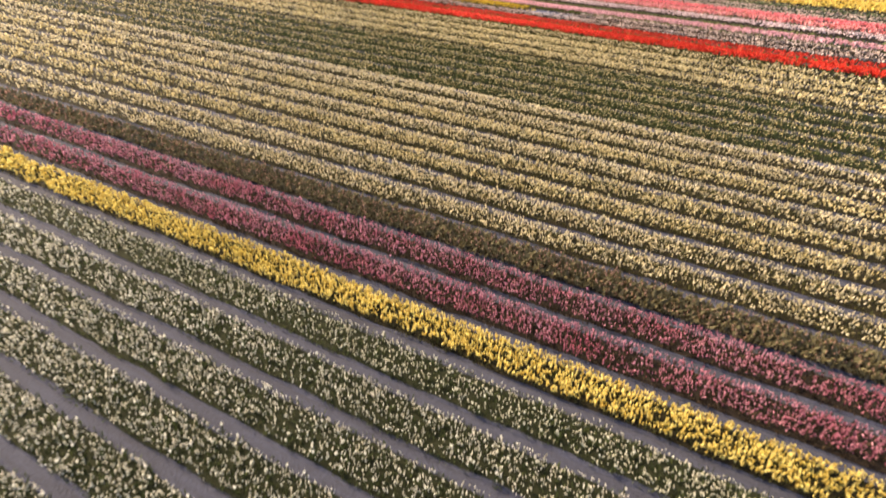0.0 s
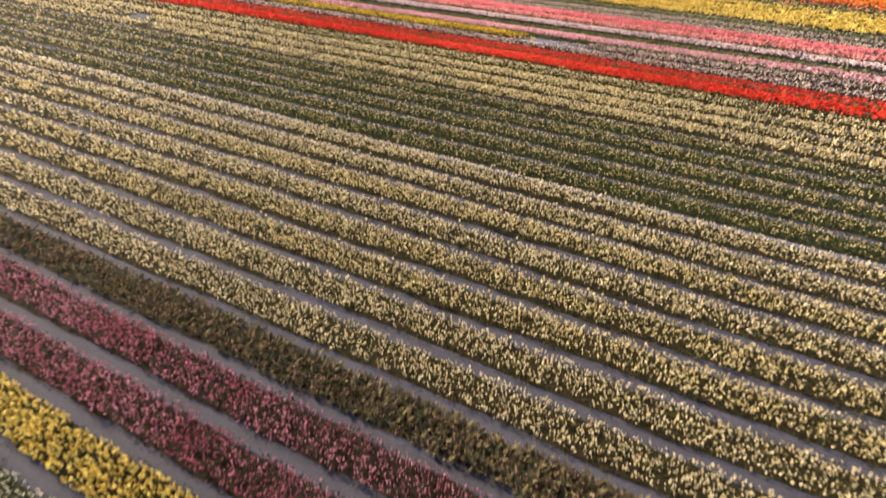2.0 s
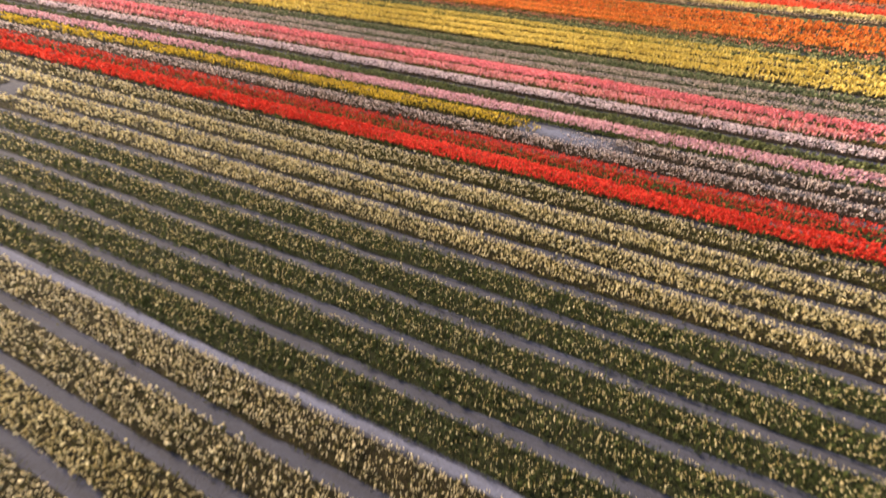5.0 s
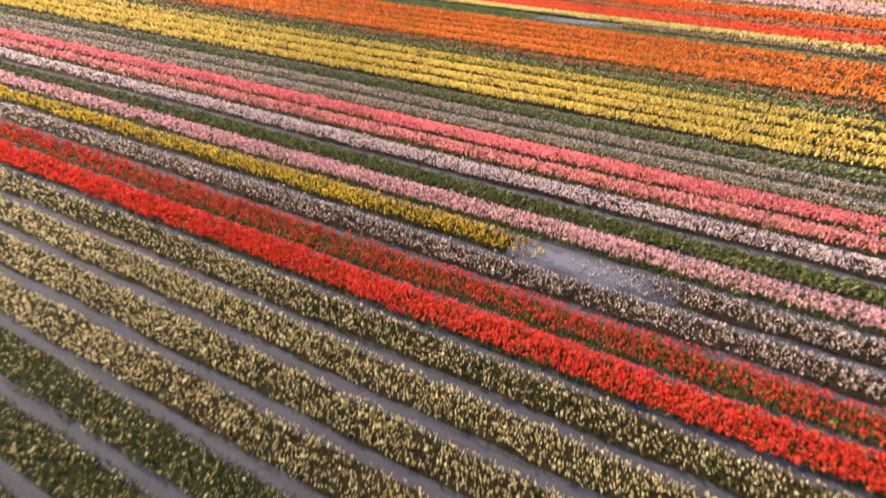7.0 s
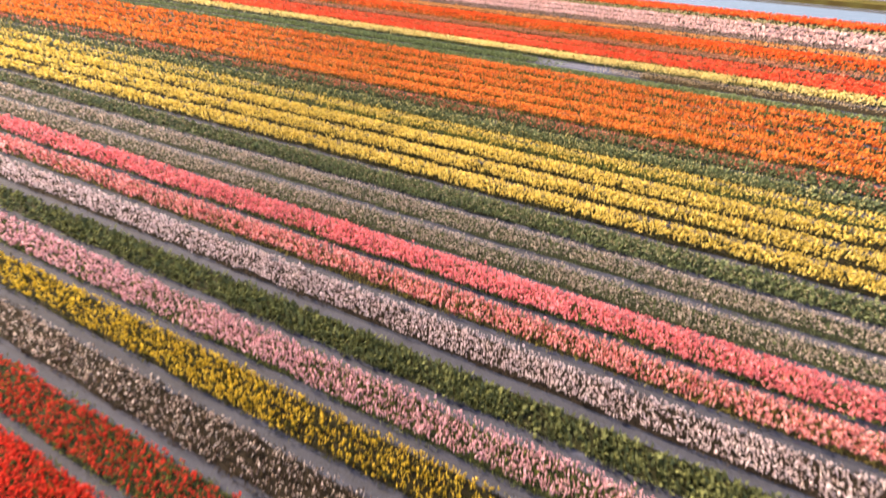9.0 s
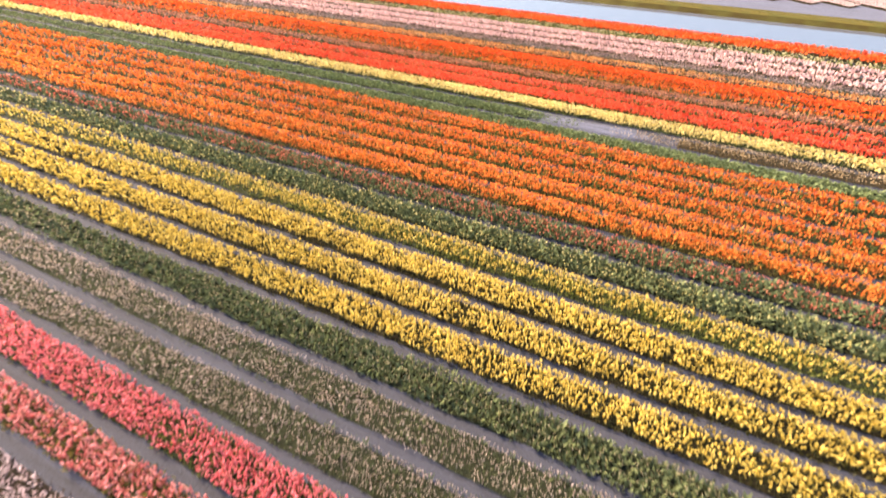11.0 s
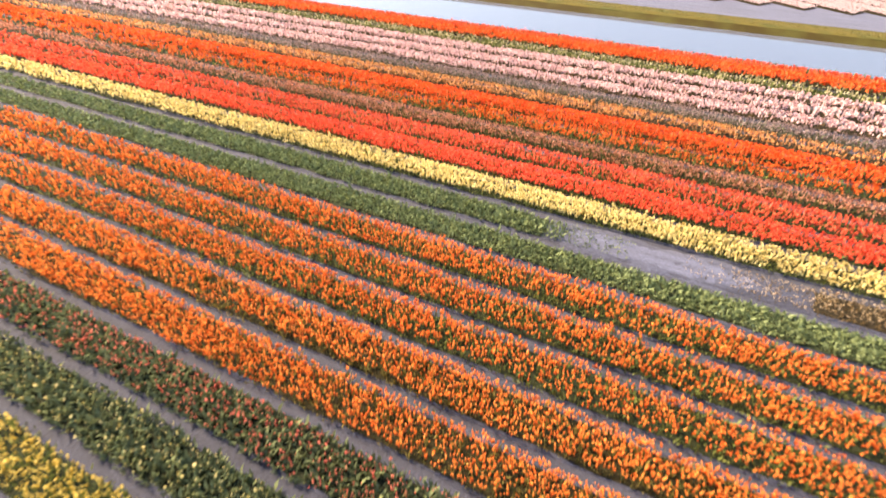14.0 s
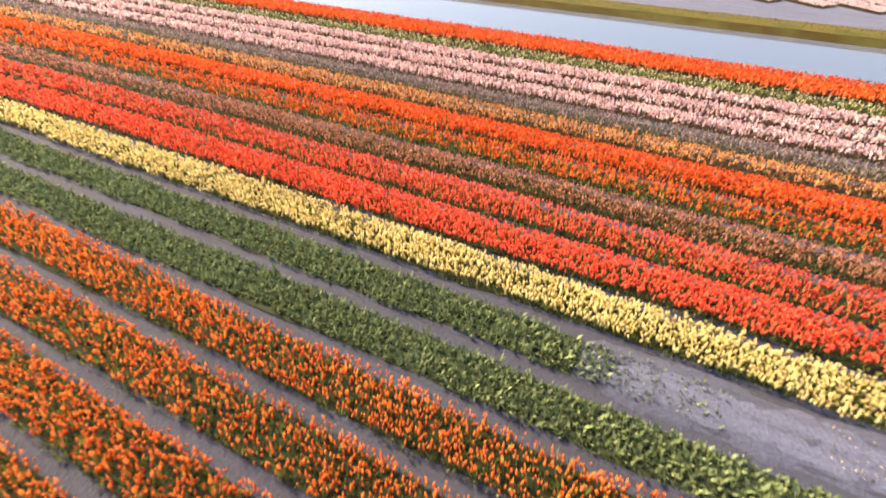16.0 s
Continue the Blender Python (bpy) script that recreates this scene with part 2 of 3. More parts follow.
def bud(sides=3):
    """A slim closed tulip bloom: a spindle, widest a little under its middle."""
    a = np.arange(sides) * 2 * math.pi / sides
    v = [(0, 0, -0.5)] + [(0.5 * math.cos(t), 0.5 * math.sin(t), -0.1) for t in a] + [(0.06, 0.03, 0.5)]
    tri = [(0, 1 + (i + 1) % sides, 1 + i) for i in range(sides)] + [(1 + i, 1 + (i + 1) % sides, 1 + sides) for i in range(sides)]
    return np.array(v), [np.array(tri)]


TENT = (np.array([(0.5, 0, -0.5), (-0.25, 0.43, -0.5), (-0.25, -0.43, -0.5), (0.05, 0.04, 0.5)]), [np.array([(0, 1, 3), (1, 2, 3), (2, 0, 3)])])
BLADE = (np.array([(0, 0, 0), (0.085, 0.03, 0.55), (0.0, 0.12, 1.0), (-0.085, 0.03, 0.55)]), [np.array([(0, 1, 2, 3)])])
BROAD = (np.array([(0, 0, 0), (0.17, 0.08, 0.55), (0.0, 0.36, 1.0), (-0.17, 0.08, 0.55)]), [np.array([(0, 1, 2, 3)])])

def reach(x, y):
    """About how near the flight comes to a place on the field, in metres, and whether it is seen at all."""
    d = x + 1.6 + 0.372 * y
    side = np.where(d < 0, -1.32 * d, np.where(d < 12, 0.85 * d, 10.2 + 1.9 * (d - 12)))
    return np.sqrt(156.0 + side ** 2 + max(0.0, y - 77.0) ** 2), d > -42 - 0.45 * y


def scatter(rng, x0, x1, y, half, per_m2, near_more=1.0):
    """Random places over a bed, fewer and larger far from the flight. Gives x, y, whether near, and the enlargement."""
    n = int((x1 - x0) * 2 * half * per_m2 * near_more)
    if n < 1:
        return np.zeros(0), np.zeros(0), np.zeros(0, bool), np.zeros(0)
    x, u = rng.uniform(x0, x1, n), rng.uniform(-1, 1, n)
    r, seen = reach(x, y)
    r = r + rng.uniform(-2, 2, n)
    big = np.where(seen, np.clip(r / 18.0, 1.0, 2.6), 3.2)
    keep = rng.uniform(0, 1, n) < np.where(r < 17, 1.0, 1.0 / near_more) * np.where(seen, big ** -1.85, 0.03)
    edge = half * smooth_line(rng, x, 0.55, 0.88, 1.09)
    yy = y + u * edge + smooth_line(rng, x, 2.5, -0.05, 0.05)
    return x[keep], yy[keep], (r < 14.0)[keep], big[keep]


FULL_WIDE = ("orange", "orange_leafy", "lemon", "orange_green", "flame", "ember", "vermilion", "vermilion_mixed", "red", "red_mixed", "coral", "rust_thin", "green_yellow")


def build_bed(rng, kind, y, spans, parent):
    """Fill a bed with shade-dark undergrowth, leaves and blooms over its spans: (x0, x1, kind, fullness)."""
    V, F = {}, {}
    half = 0.665 if kind in ("red", "red_mixed", "vermilion", "vermilion_mixed", "flame") else 0.575 if kind in ("shell", "green", "salmon", "ember") else 0.63

    def push(key, verts, faces):
        vs, fs = V.setdefault(key, []), F.setdefault(key, [])
        base = sum(len(v) for v in vs)
        vs.append(verts)
        fs.extend([f + base for f in faces])

    for x0, x1, kd, full in spans:
        dark, light, patch, dens, size, tall, leaf, label = KINDS[kd]
        # undergrowth: a lumpy low strip, coloured near black for the shade between plants
        xs = []
        x = x0
        while x < x1:
            xs.append(x)
            x += 0.42 if reach(np.array([x]), y)[0][0] < 24 else 1.4
        xs = np.array(xs + [x1])
        us = np.array([-1.0, -0.86, -0.4, 0.1, 0.5, 0.88, 1.0])
        prof = np.array([0.0, 0.55, 0.85, 0.9, 0.85, 0.55, 0.0])
        wob = smooth_line(rng, xs, 0.7, 0.76, 0.90)
        X = np.repeat(xs[:, None], len(us), 1) + rng.uniform(-0.05, 0.05, (len(xs), len(us)))
        Y = y + us[None] * half * wob[:, None] + smooth_line(rng, xs, 2.5, -0.04, 0.04)[:, None]
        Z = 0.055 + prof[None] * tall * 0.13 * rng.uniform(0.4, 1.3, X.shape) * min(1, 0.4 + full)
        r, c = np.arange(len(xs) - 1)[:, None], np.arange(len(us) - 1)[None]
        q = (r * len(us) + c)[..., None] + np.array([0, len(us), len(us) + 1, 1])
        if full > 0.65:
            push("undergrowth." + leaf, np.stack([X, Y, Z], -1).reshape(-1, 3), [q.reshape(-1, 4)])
        # leaves, kept under the blooms
        lush, leafy_bed = leaf == "lush", kd == "green" or dens < 40
        lx, ly, _, lb = scatter(rng, x0, x1, y, half * (0.84 if lush else 0.95), (400 if lush else 260 if kd == "green" else 180 if leafy_bed else 95) * full, 1.0 if lush else 1.3 if leafy_bed else 1.7)
        if kd == "green":
            some = rng.uniform(0, 1, len(lx)) < smooth_line(rng, lx, 0.8, 0.35, 1.25)
            lx, ly, lb = lx[some], ly[some], lb[some]
        n = len(lx)
        sz = np.minimum(lb, 1.5) * rng.uniform(0.55, 1.12, n) * tall * (0.52 if lush else 0.80 if leafy_bed else 0.70)
        side = (ly - y) / half
        at = np.stack([lx, ly, rng.uniform(0.0, 0.24 if leafy_bed else 0.12, n) * tall], -1)
        sz *= (1.0 if full > 0.5 else 0.7) * (1 - 0.25 * np.clip(np.abs(side), 0, 1) ** 2)
        lean = np.stack([rng.normal(0, 0.24, n), rng.normal(0, 0.18, n) + 0.12 * side], -1) * (1.15 if lush else 1.0)
        shape, faces = BROAD if lush or kd in ("green", "withered", "green_yellow", "greyed_green", "rust_thin") else BLADE
        push("foliage." + leaf, *spread(shape, faces, at, sz, rng.uniform(0.75, 1.0, n) / np.minimum(lb, 1.5), rng.uniform(0, 6.28, n), lean))
        # blooms: slim buds in thin beds, fuller ones in the dense beds
        if dens:
            slim = size < 0.1
            bx, by, bn, bb = scatter(rng, x0, x1, y, half * (0.93 if kd in FULL_WIDE else 0.88), dens * (1.75 if dens > 90 else 2.35) * full)
            thin = smooth_line(rng, bx, 0.9, 0.6, 1.3) if len(bx) else bx
            clump = rng.uniform(0.5 if kd in ("orange", "orange_leafy", "rust_thin") else 0.75, 1.3, 4096)[(np.floor(bx / 0.28) * 7 + np.floor((by - y) / 0.28) * 911).astype(int) % 4096] if len(bx) else 1
            keep = rng.uniform(0, 1, len(bx)) < thin * clump
            bx, by, bn, bb = bx[keep], by[keep], bn[keep], bb[keep]
            for near in (True, False):
                px, py, pb = bx[bn == near], by[bn == near], bb[bn == near]
                n = len(px)
                if not n:
                    continue
                sz = size * (0.43 if slim else 0.49) * rng.uniform(0.72, 1.12, n) * pb ** 1.2
                dome = 1 - 0.22 * np.clip(np.abs(py - y) / half, 0, 1) ** 2
                at = np.stack([px, py, (0.92 if full > 0.5 else 0.5) * tall * dome * (rng.uniform(0.84, 1.05, n) if dens > 75 else rng.uniform(0.72, 1.04, n))], -1)
                lean = rng.normal(0, 0.12, (n, 2))
                shape, faces = bud(4 if size > 0.108 else 3) if near else TENT
                high = rng.uniform(2.6, 4.8, n) * (0.85 if size > 0.112 else 1.0) / pb ** 0.8
                push("bloom_mass." + kd, *spread(shape, faces, at, sz, high * (1.0 if near else rng.choice([-0.9, 0.9], n)), rng.uniform(0, 6.28, n), lean))
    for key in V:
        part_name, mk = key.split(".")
        mat = {"undergrowth": SHADE_MAT, "foliage": LEAF, "bloom_mass": PETAL}[part_name][mk]
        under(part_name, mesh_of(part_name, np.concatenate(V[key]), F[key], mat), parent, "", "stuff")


def soil_ridge(rng, y, x0, x1, parent, half=0.54):
    """The low raised bed of soil under the plants."""
    xs = np.arange(x0, x1 + 0.01, 1.5)
    us, prof = np.array([-1.16, -0.98, -0.4, 0.4, 0.98, 1.16]), np.array([-0.02, 0.05, 0.06, 0.06, 0.05, -0.02])
    X = np.repeat(xs[:, None], 6, 1)
    Y = y + us[None] * half + rng.uniform(-0.025, 0.025, X.shape)
    Z = prof[None] + rng.uniform(-0.008, 0.008, X.shape)
    r, c = np.arange(len(xs) - 1)[:, None], np.arange(5)[None]
    q = (r * 6 + c)[..., None] + np.array([0, 6, 7, 1])
    me = mesh_of("soil_ridge", np.stack([X, Y, Z], -1), [q.reshape(-1, 4)], RIDGE_SOIL)
    me.polygons.foreach_set("use_smooth", np.ones(len(me.polygons), bool))
    under("soil_ridge", me, parent)


def bare_soil(rng, y, x0, x1, parent, material=DRY_SOIL, wide=1.0, lift=0.0):
    """A dry, lumpy stretch of bed where nothing has come up, with ragged ends."""
    xs, us = np.arange(x0 - 0.6, x1 + 0.61, 0.2), np.linspace(-1, 1, 9)
    X = np.repeat(xs[:, None], 9, 1) + rng.uniform(-0.06, 0.06, (len(xs), 9))
    fade = np.clip(np.minimum(xs - x0 + 0.6, x1 + 0.6 - xs) / 1.4, 0, 1)[:, None]
    low, high = smooth_line(rng, xs, 0.8, 0.55, 0.8)[:, None], smooth_line(rng, xs, 0.8, 0.65, 0.95)[:, None]
    Y = y + np.where(us[None] < 0, us[None] * low, us[None] * high) * (0.6 + 0.4 * fade) * wide + rng.uniform(-0.03, 0.03, X.shape)
    Z = lift - 0.01 + 0.072 * (1 - us[None] ** 8) + 0.02 * fade * (1 - us[None] ** 2) + rng.uniform(-0.012, 0.012, X.shape)
    r, c = np.arange(len(xs) - 1)[:, None], np.arange(8)[None]
    q = (r * 9 + c)[..., None] + np.array([0, 9, 10, 1])
    me = mesh_of("bare_soil", np.stack([X, Y, Z], -1), [q.reshape(-1, 4)], material)
    me.polygons.foreach_set("use_smooth", np.ones(len(me.polygons), bool))
    under("bare_soil", me, parent, "dry grey soil where no tulips came up")


# ---------------------------------------------------------------- ground, ditch, banks
def strip(name, profile, x0, x1, step, material, rough=0.0, seed=1):
    rng = np.random.default_rng(seed)
    xs = np.arange(x0, x1 + 0.1, step) if step else np.array([x0, x1])
    yz = np.array(profile, float)
    X = np.repeat(xs[:, None], len(yz), 1)
    Y = np.repeat(yz[None, :, 0], len(xs), 0) + rng.uniform(-1, 1, X.shape) * rough
    Z = np.repeat(yz[None, :, 1], len(xs), 0) + rng.uniform(-1, 1, X.shape) * rough * 0.3
    k = len(yz)
    r, c = np.arange(len(xs) - 1)[:, None], np.arange(k - 1)[None]
    q = (r * k + c)[..., None] + np.array([0, k, k + 1, 1])
    me = mesh_of(name, np.stack([X, Y, Z], -1), [q.reshape(-1, 4)], material)
    return new(name, me)


DITCH = 100.9
tagged(strip("ground", [(-2500, 0), (DITCH - 0.4, 0), (DITCH + 0.2, -0.5), (DITCH + 1.4, -1.0), (DITCH + 6.1, -1.0), (DITCH + 6.6, -0.5), (DITCH + 7.4, -0.02), (2500, 0)], -2500, 2500, 0, SOIL), "grey sandy soil of a flat bulb field", "ground", kind="structure")

wm, wn, wl, wb = node_mat("ditch_water")
wb.inputs["Base Color"].default_value = (0.065, 0.078, 0.115, 1)
wb.inputs["Roughness"].default_value = 0.03
wb.inputs["IOR"].default_value = 1.36
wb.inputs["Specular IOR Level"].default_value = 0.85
wbump = wn.new("ShaderNodeBump")
wbump.inputs["Strength"].default_value, wbump.inputs["Distance"].default_value = 0.04, 0.02
wl.new(noise_tex(wn, wl, 2.0, 3), wbump.inputs["Height"])
wl.new(wbump.outputs[0], wb.inputs["Normal"])
tagged(strip("far_soil", [(DITCH + 10.0, 0.008), (DITCH + 300, 0.008)], -400, 400, 0, DRY_SOIL), "dry pale grey soil across the ditch", "soil", kind="structure")
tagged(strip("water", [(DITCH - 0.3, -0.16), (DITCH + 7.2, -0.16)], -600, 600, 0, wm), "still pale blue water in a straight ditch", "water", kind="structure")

GRASS = leafy("bank_grass", (0.045, 0.042, 0.010), (0.14, 0.122, 0.026), 0.8, 0.15)
TURF = leafy("bank_turf", (0.06, 0.052, 0.011), (0.085, 0.072, 0.014), 0.95, 0, (0.045, 0.050, 0.012))
# bank mud, its colour darkened for the face's shade and the reflection below
SHADED_MUD = leafy("shaded_bank_mud", (0.024, 0.018, 0.003), (0.042, 0.032, 0.005), 0.8, 0, (0.058, 0.056, 0.012))


def grass_bank(name, profile, y0, y1, height, per_m2, label, seed):
    root = new(name)
    tagged(root, label, "grass bank", kind="structure")
    turf = strip("turf", profile, -130, 60, 1.0, TURF, 0.02, seed)
    turf.parent = root
    rng = np.random.default_rng(seed)
    n = int(150 * (y1 - y0) * per_m2)
    x, y = rng.uniform(-110, 40, n), rng.uniform(y0, y1, n)
    z = np.interp(y, [p[0] for p in profile], [p[1] for p in profile])
    v, f = spread(BLADE[0] * np.array([1.6, 1.6, 1.0]), BLADE[1], np.stack([x, y, z - 0.02], -1), height * rng.uniform(0.6, 1.3, n), np.ones(n), rng.uniform(0, 6.28, n), rng.normal(0, 0.5, (n, 2)))
    under("turf_grass", mesh_of("turf_grass", v, f, GRASS), root, "", "stuff")


grass_bank("grass_bank_far", [(DITCH + 7.31, 0.2), (DITCH + 7.6, 0.26), (DITCH + 8.5, 0.2), (DITCH + 10.3, 0.02)], DITCH + 7.32, DITCH + 10.1, 0.085, 60, "olive green mown grass bank along the ditch", 5)
grass_bank("grass_bank_near", [(DITCH - 0.9, 0.02), (DITCH - 0.4, 0.02), (DITCH + 0.1, -0.4)], DITCH - 0.8, DITCH - 0.05, 0.2, 70, "thin rough grass edge beside the ditch", 6)
tagged(strip("shaded_bank", [(DITCH + 6.4, -0.6), (DITCH + 6.8, -0.22), (DITCH + 7.32, 0.2)], -130, 60, 1.0, SHADED_MUD, 0.03, 7), "mud bank edge above the waterline, shade and reflection painted dark", "bank", kind="structure")


# ---------------------------------------------------------------- the beds
def bed_y(k):
    return 1.5 * k + (2.07 if k < 65 else 1.85)


ORDER = (["white"] * 5 + ["white_thin", "yellow", "rose", "rose", "withered", "cream", "cream", "cream_gold", "cream_gold", "cream", "cream_gold", "cream", "cream"]
         + ["cream_thin"] * 5 + ["cream_gold"] * 3 + ["cream_dim"] + ["red", "red_mixed", "mauve", "gold", "pink", "green", "blush", "salmon", "coral", "greyed", "greyed", "greyed_green"]
         + ["golden"] * 3 + ["yellow_mixed", "green_yellow", "rust_thin"] + ["orange"] * 2 + ["orange_leafy"] * 3 + ["lush", "lush", "lemon", "vermilion", "vermilion_mixed", "rust", "orange_green", "flame", "amber", "dusk"]
         + ["shell"] * 3 + ["green_pale", "flame", "ember"])
WEST, EAST = -98.0, 16.0
for k, kind in enumerate(ORDER):
    rng = np.random.default_rng(100 + k)
    y = bed_y(k)
    root = new("flower_bed")
    root.location = (0, 0, 0)
    tagged(root, KINDS[kind][7], "flower bed", "tulip beds in parallel rows")
    spans = [(WEST, EAST, kind, 1.0)]
    if k == 24:
        spans = [(WEST, -46.9, kind, 1.0), (-44.6, EAST, kind, 1.0)]
    if kind == "gold":
        spans = [(WEST, -17.4, "gold", 1.0), (-17.4, -16.5, "gold", 0.8), (-16.5, -15.9, "gold", 0.55), (-15.9, -15.2, "gold", 0.25), (-14.2, -13.2, "mauve", 0.12), (-13.2, -12.3, "mauve", 0.3), (-12.3, -11.3, "mauve", 0.5), (-11.3, -10.4, "mauve", 0.64), (-10.4, -8.0, "mauve", 0.8), (-8.0, EAST, "mauve", 0.95)]
    if kind == "lush" and ORDER[k + 1] == "lemon":
        spans = [(WEST, -28.4, "lush", 1.0), (-28.4, -27.5, "lush", 0.78), (-27.5, -26.8, "lush", 0.55), (-26.8, -25.9, "lush", 0.38), (-25.9, -24.6, "lush", 0.2), (-23.0, -21.6, "beige", 0.15), (-21.6, -19.4, "beige", 0.5), (-19.4, EAST, "beige", 0.8)]
    soil_ridge(rng, y, WEST, EAST, root)
    if len(spans) > 1:
        lo = max(b for a, b, kd, full in spans if full >= 0.5 and b < -14 and kd == spans[0][2])
        hi = min(a for a, b, kd, full in spans if full >= 0.5 and a > lo + 1)
        if k == 24:
            bare_soil(rng, y, lo, hi, root, RIDGE_SOIL)
        else:
            bare_soil(rng, y, lo - 0.5, hi + 0.6, root, SEMI_SOIL, 1.05)
            bare_soil(rng, y, lo, hi, root, DRY_SOIL, 0.8, 0.012)
    build_bed(rng, kind, y, spans, root)


def dry_path(k):
    """The strip of dry, paler soil on the path behind bed k."""
    rng = np.random.default_rng(77)
    xs, us = np.arange(WEST, EAST + 0.1, 0.8), np.linspace(-1, 1, 5)
    X = np.repeat(xs[:, None], 5, 1)
    Y = bed_y(k) + 0.78 + us[None] * smooth_line(rng, xs, 2.0, 0.10, 0.2)[:, None]
    Z = 0.006 + 0.02 * (1 - us[None] ** 2) + rng.uniform(0, 0.004, X.shape)
    r, c = np.arange(len(xs) - 1)[:, None], np.arange(4)[None]
    q = (r * 5 + c)[..., None] + np.array([0, 5, 6, 1])
    tagged(new("path", mesh_of("path", np.stack([X, Y, Z], -1), [q.reshape(-1, 4)], DRY_SOIL)), "pale dry sandy path between two tulip beds", "path", kind="structure")


dry_path(17)


# ---------------------------------------------------------------- the field beyond the ditch: beds that run aslant to the water
def far_bed(n):
    rng = np.random.default_rng(900 + n)
    root = new("flower_bed")
    root.matrix_world = pose(-44.6 + 3.2 * n, 115.2 + rng.uniform(-0.2, 0.2), 0, 0, 0, 180 - 36.0)
    tagged(root, "pale pink flower bed beyond the ditch", "flower bed", "slanting beds across the ditch")
    V, F = {}, {}
    half, long = 0.80, 46.0
    dark, light, patch, dens, size, tall, leaf, label = KINDS["lilac"]
    xs = np.arange(0, long + 0.1, 0.7)
    us, prof = np.array([-1.0, -0.9, -0.3, 0.3, 0.9, 1.0]), np.array([0.0, 0.9, 1.0, 1.0, 0.9, 0.0])
    X = np.repeat(xs[:, None], 6, 1)
    Y = us[None] * half + 0.0 * X - half
    Z = prof[None] * 0.2 * rng.uniform(0.85, 1.1, X.shape)
    Z[0] = Z[-1] = 0
    r, c = np.arange(len(xs) - 1)[:, None], np.arange(5)[None]
    q = (r * 6 + c)[..., None] + np.array([0, 6, 7, 1])
    # low strip below the blooms, shade put into its dark colour
    under("undergrowth", mesh_of("undergrowth", np.stack([X, Y, Z], -1), [q.reshape(-1, 4)], SHADE_MAT["brown"]), root, "", "stuff")
    m = int(12 * 2 * half * 130) + int(34 * 2 * half * 22)
    back = np.arange(m) >= int(12 * 2 * half * 130)
    at = np.stack([np.where(back, rng.uniform(12, long, m), rng.uniform(0, 12, m)), rng.uniform(-1, 1, m) * half * 0.97 - half, 0.62 * tall * rng.uniform(0.85, 1.05, m)], -1)
    v, f = spread(TENT[0], TENT[1], at, np.where(back, 0.17, 0.085) * rng.uniform(0.7, 1.2, m), np.where(back, 0.7, 1.2) * rng.uniform(0.8, 1.3, m), rng.uniform(0, 6.28, m), rng.normal(0, 0.2, (m, 2)))
    under("bloom_mass", mesh_of("bloom_mass", v, f, PETAL["lilac"]), root, "", "stuff")


for n in range(20):
    far_bed(n)


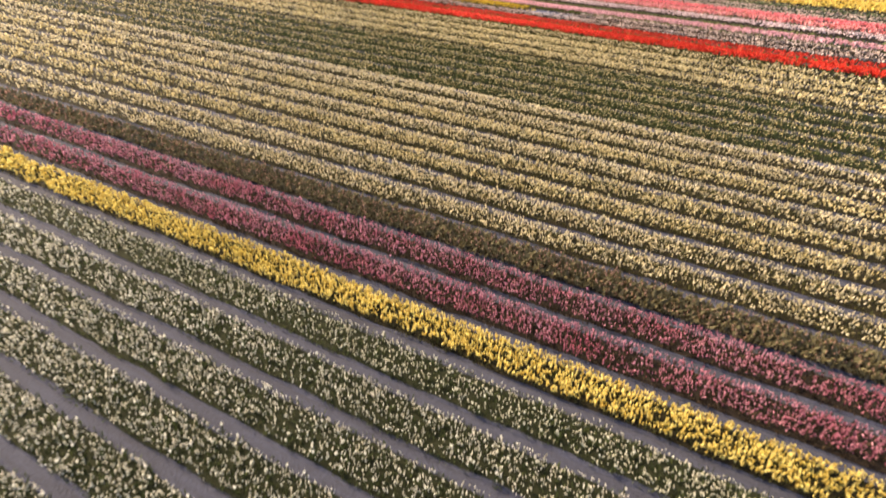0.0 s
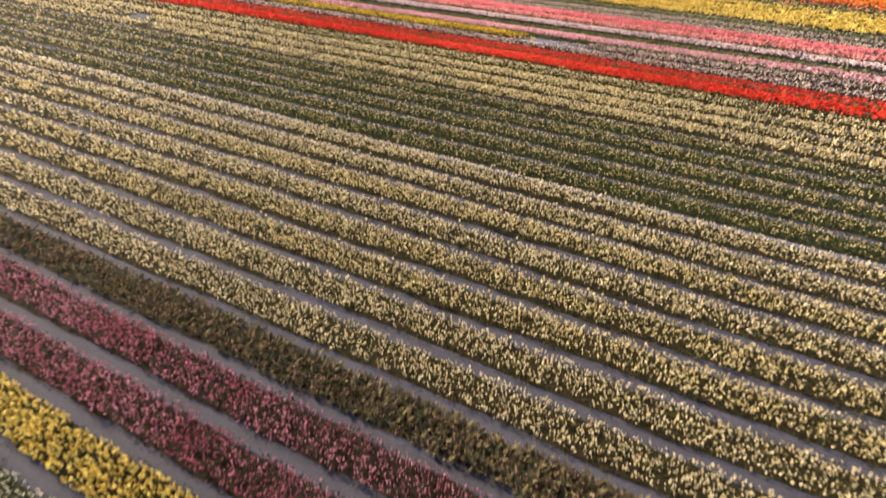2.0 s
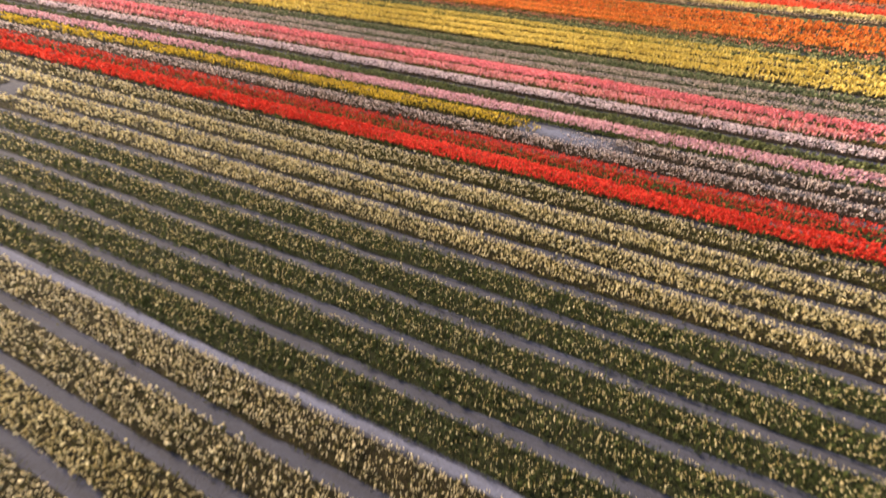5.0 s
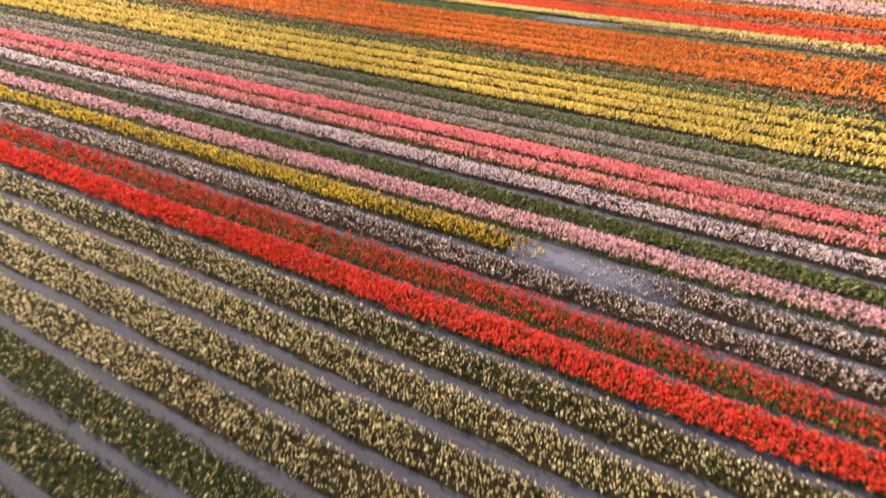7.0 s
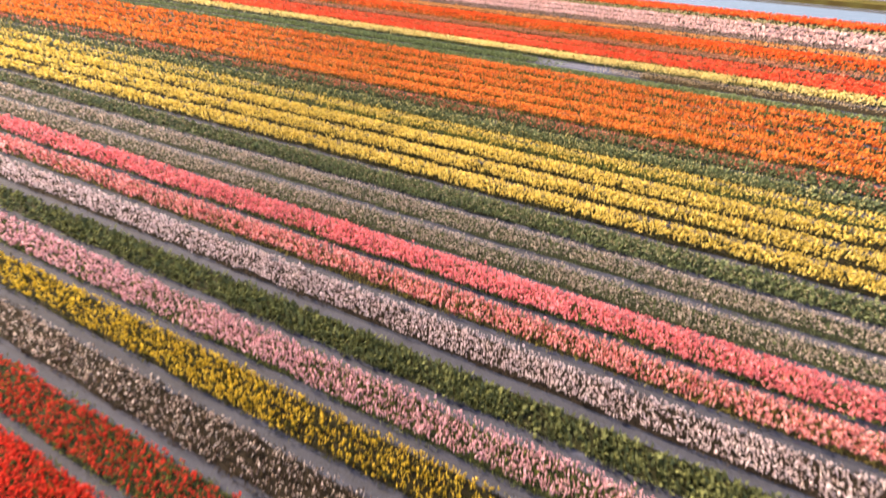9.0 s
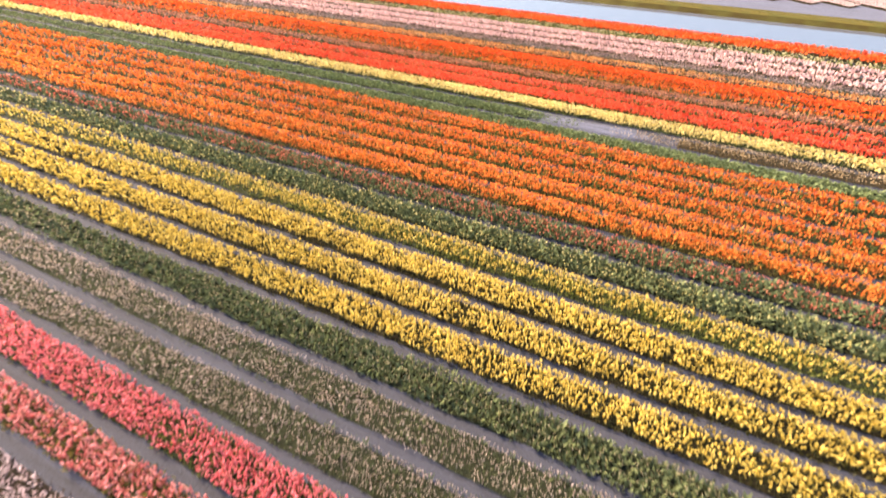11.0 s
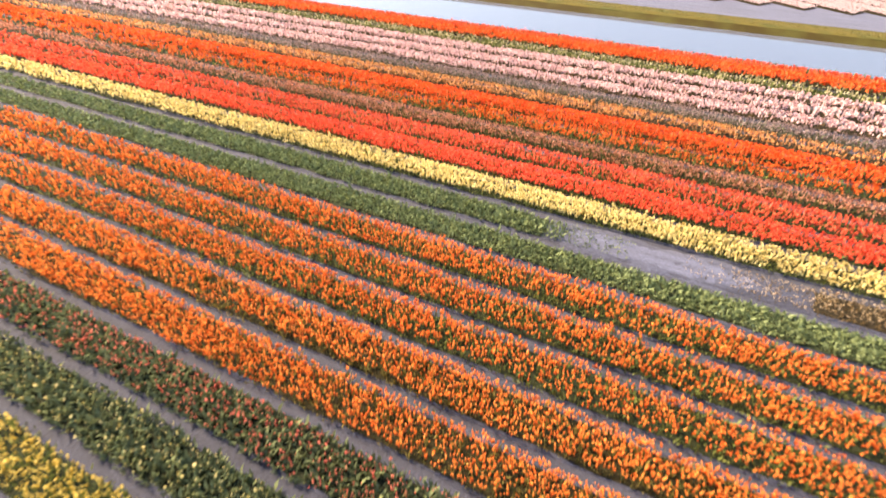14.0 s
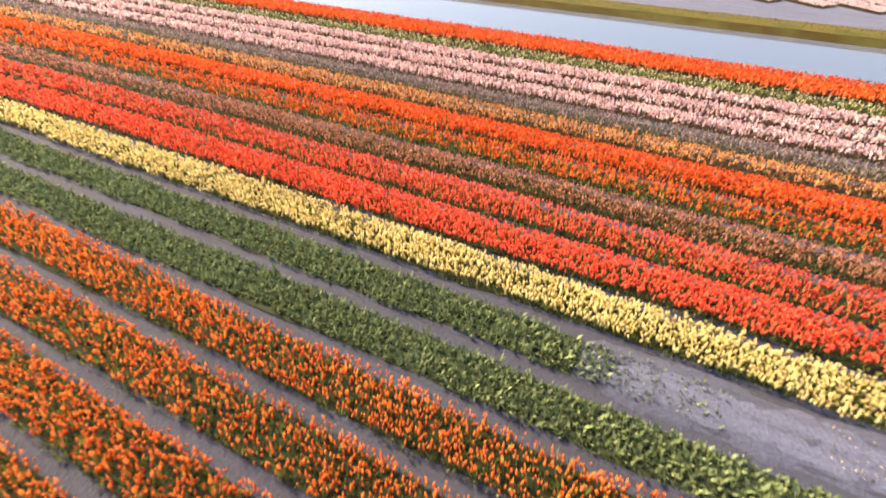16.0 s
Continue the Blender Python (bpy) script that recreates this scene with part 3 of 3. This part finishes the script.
# ---------------------------------------------------------------- single tulips along the strip seen from closest by
def plant_mesh(kind, seed):
    """The stem and three leaves of one tulip; its foot is at the origin."""
    rng = np.random.default_rng(seed)
    tall, leaf = KINDS[kind][5], KINDS[kind][6]
    bm = bmesh.new()
    top = tall * 0.82
    ring = [[bm.verts.new((0.006 * math.cos(a), 0.006 * math.sin(a), z)) for a in (0, 2.09, 4.19)] for z in (0.0, top)]
    for i in range(3):
        bm.faces.new((ring[0][i], ring[0][(i + 1) % 3], ring[1][(i + 1) % 3], ring[1][i]))
    for j in range(3):
        a, h, w, out = j * 2.1 + rng.uniform(-0.4, 0.4), tall * rng.uniform(0.6, 0.9), 0.028, rng.uniform(0.06, 0.13)
        d, e = Vector((math.cos(a), math.sin(a), 0)), Vector((-math.sin(a), math.cos(a), 0))
        low = bm.verts.new(d * 0.01 + Vector((0, 0, 0.02)))
        l1, r1 = bm.verts.new(d * out * 0.4 + e * w + Vector((0, 0, h * 0.5))), bm.verts.new(d * out * 0.4 - e * w + Vector((0, 0, h * 0.5)))
        mid = bm.verts.new(d * out * 0.6 + Vector((0, 0, h * 0.5)))
        tip = bm.verts.new(d * out + Vector((0, 0, h)))
        for f in ((low, r1, mid), (low, mid, l1), (mid, r1, tip), (mid, tip, l1)):
            bm.faces.new(f)
    me = bpy.data.meshes.new("tulip")
    bm.to_mesh(me)
    bm.free()
    me.materials.append(LEAF[leaf])
    return me


def bloom_mesh(kind, seed):
    """A closed bloom of six petals, at its height above the foot of the plant."""
    rng = np.random.default_rng(seed)
    size, tall = KINDS[kind][4], KINDS[kind][5]
    bm = bmesh.new()
    top, s, h = tall * 0.82, size * 0.28, size * 1.5
    for j in range(6):
        a = j * math.pi / 3
        rad = s * (1.0 if j % 2 else 0.9)
        d, e = Vector((math.cos(a), math.sin(a), 0)), Vector((-math.sin(a), math.cos(a), 0))
        base = bm.verts.new((0, 0, top - h * 0.15))
        l1, r1 = (bm.verts.new(d * rad + e * sgn * rad * 0.62 + Vector((0, 0, top + h * 0.3))) for sgn in (1, -1))
        tip = bm.verts.new(d * rad * 0.72 + Vector((0, 0, top + h * rng.uniform(0.75, 0.9))))
        for f in ((base, r1, l1), (l1, r1, tip)):
            bm.faces.new(f)
    me = bpy.data.meshes.new("bloom")
    bm.to_mesh(me)
    bm.free()
    me.materials.append(PETAL[kind])
    return me


BEDS = [o for o in scene.objects if o.name.startswith("flower_bed") and o.get("group") == "tulip beds in parallel rows"]
PLANTS = {kd: [plant_mesh(kd, 40 + i) for i in range(3)] for kd in sorted(set(ORDER))}
BLOOMS = {kd: [bloom_mesh(kd, 60 + i) for i in range(3)] for kd in sorted(set(ORDER)) if KINDS[kd][3]}
for k, (bed, kind) in enumerate(zip(BEDS, ORDER)):
    rng = np.random.default_rng(3000 + k)
    mid = -1.6 - 0.372 * bed_y(k)
    for i in range(46):
        x = mid + rng.uniform(-10, 8)
        if kind == "gold" and x > -17.0 or kind == "lush" and x > -28.0:
            continue
        ob = new("tulip", PLANTS[kind][i % 3])
        ob.parent = bed
        ob.matrix_local = pose(x, bed_y(k) + rng.uniform(-0.56, 0.56), 0.05, rng.uniform(-7, 7), rng.uniform(-7, 7), rng.uniform(0, 360)) @ Matrix.Scale(rng.uniform(0.9, 1.1), 4)
        if kind in BLOOMS:
            new("bloom", BLOOMS[kind][i % 3]).parent = ob
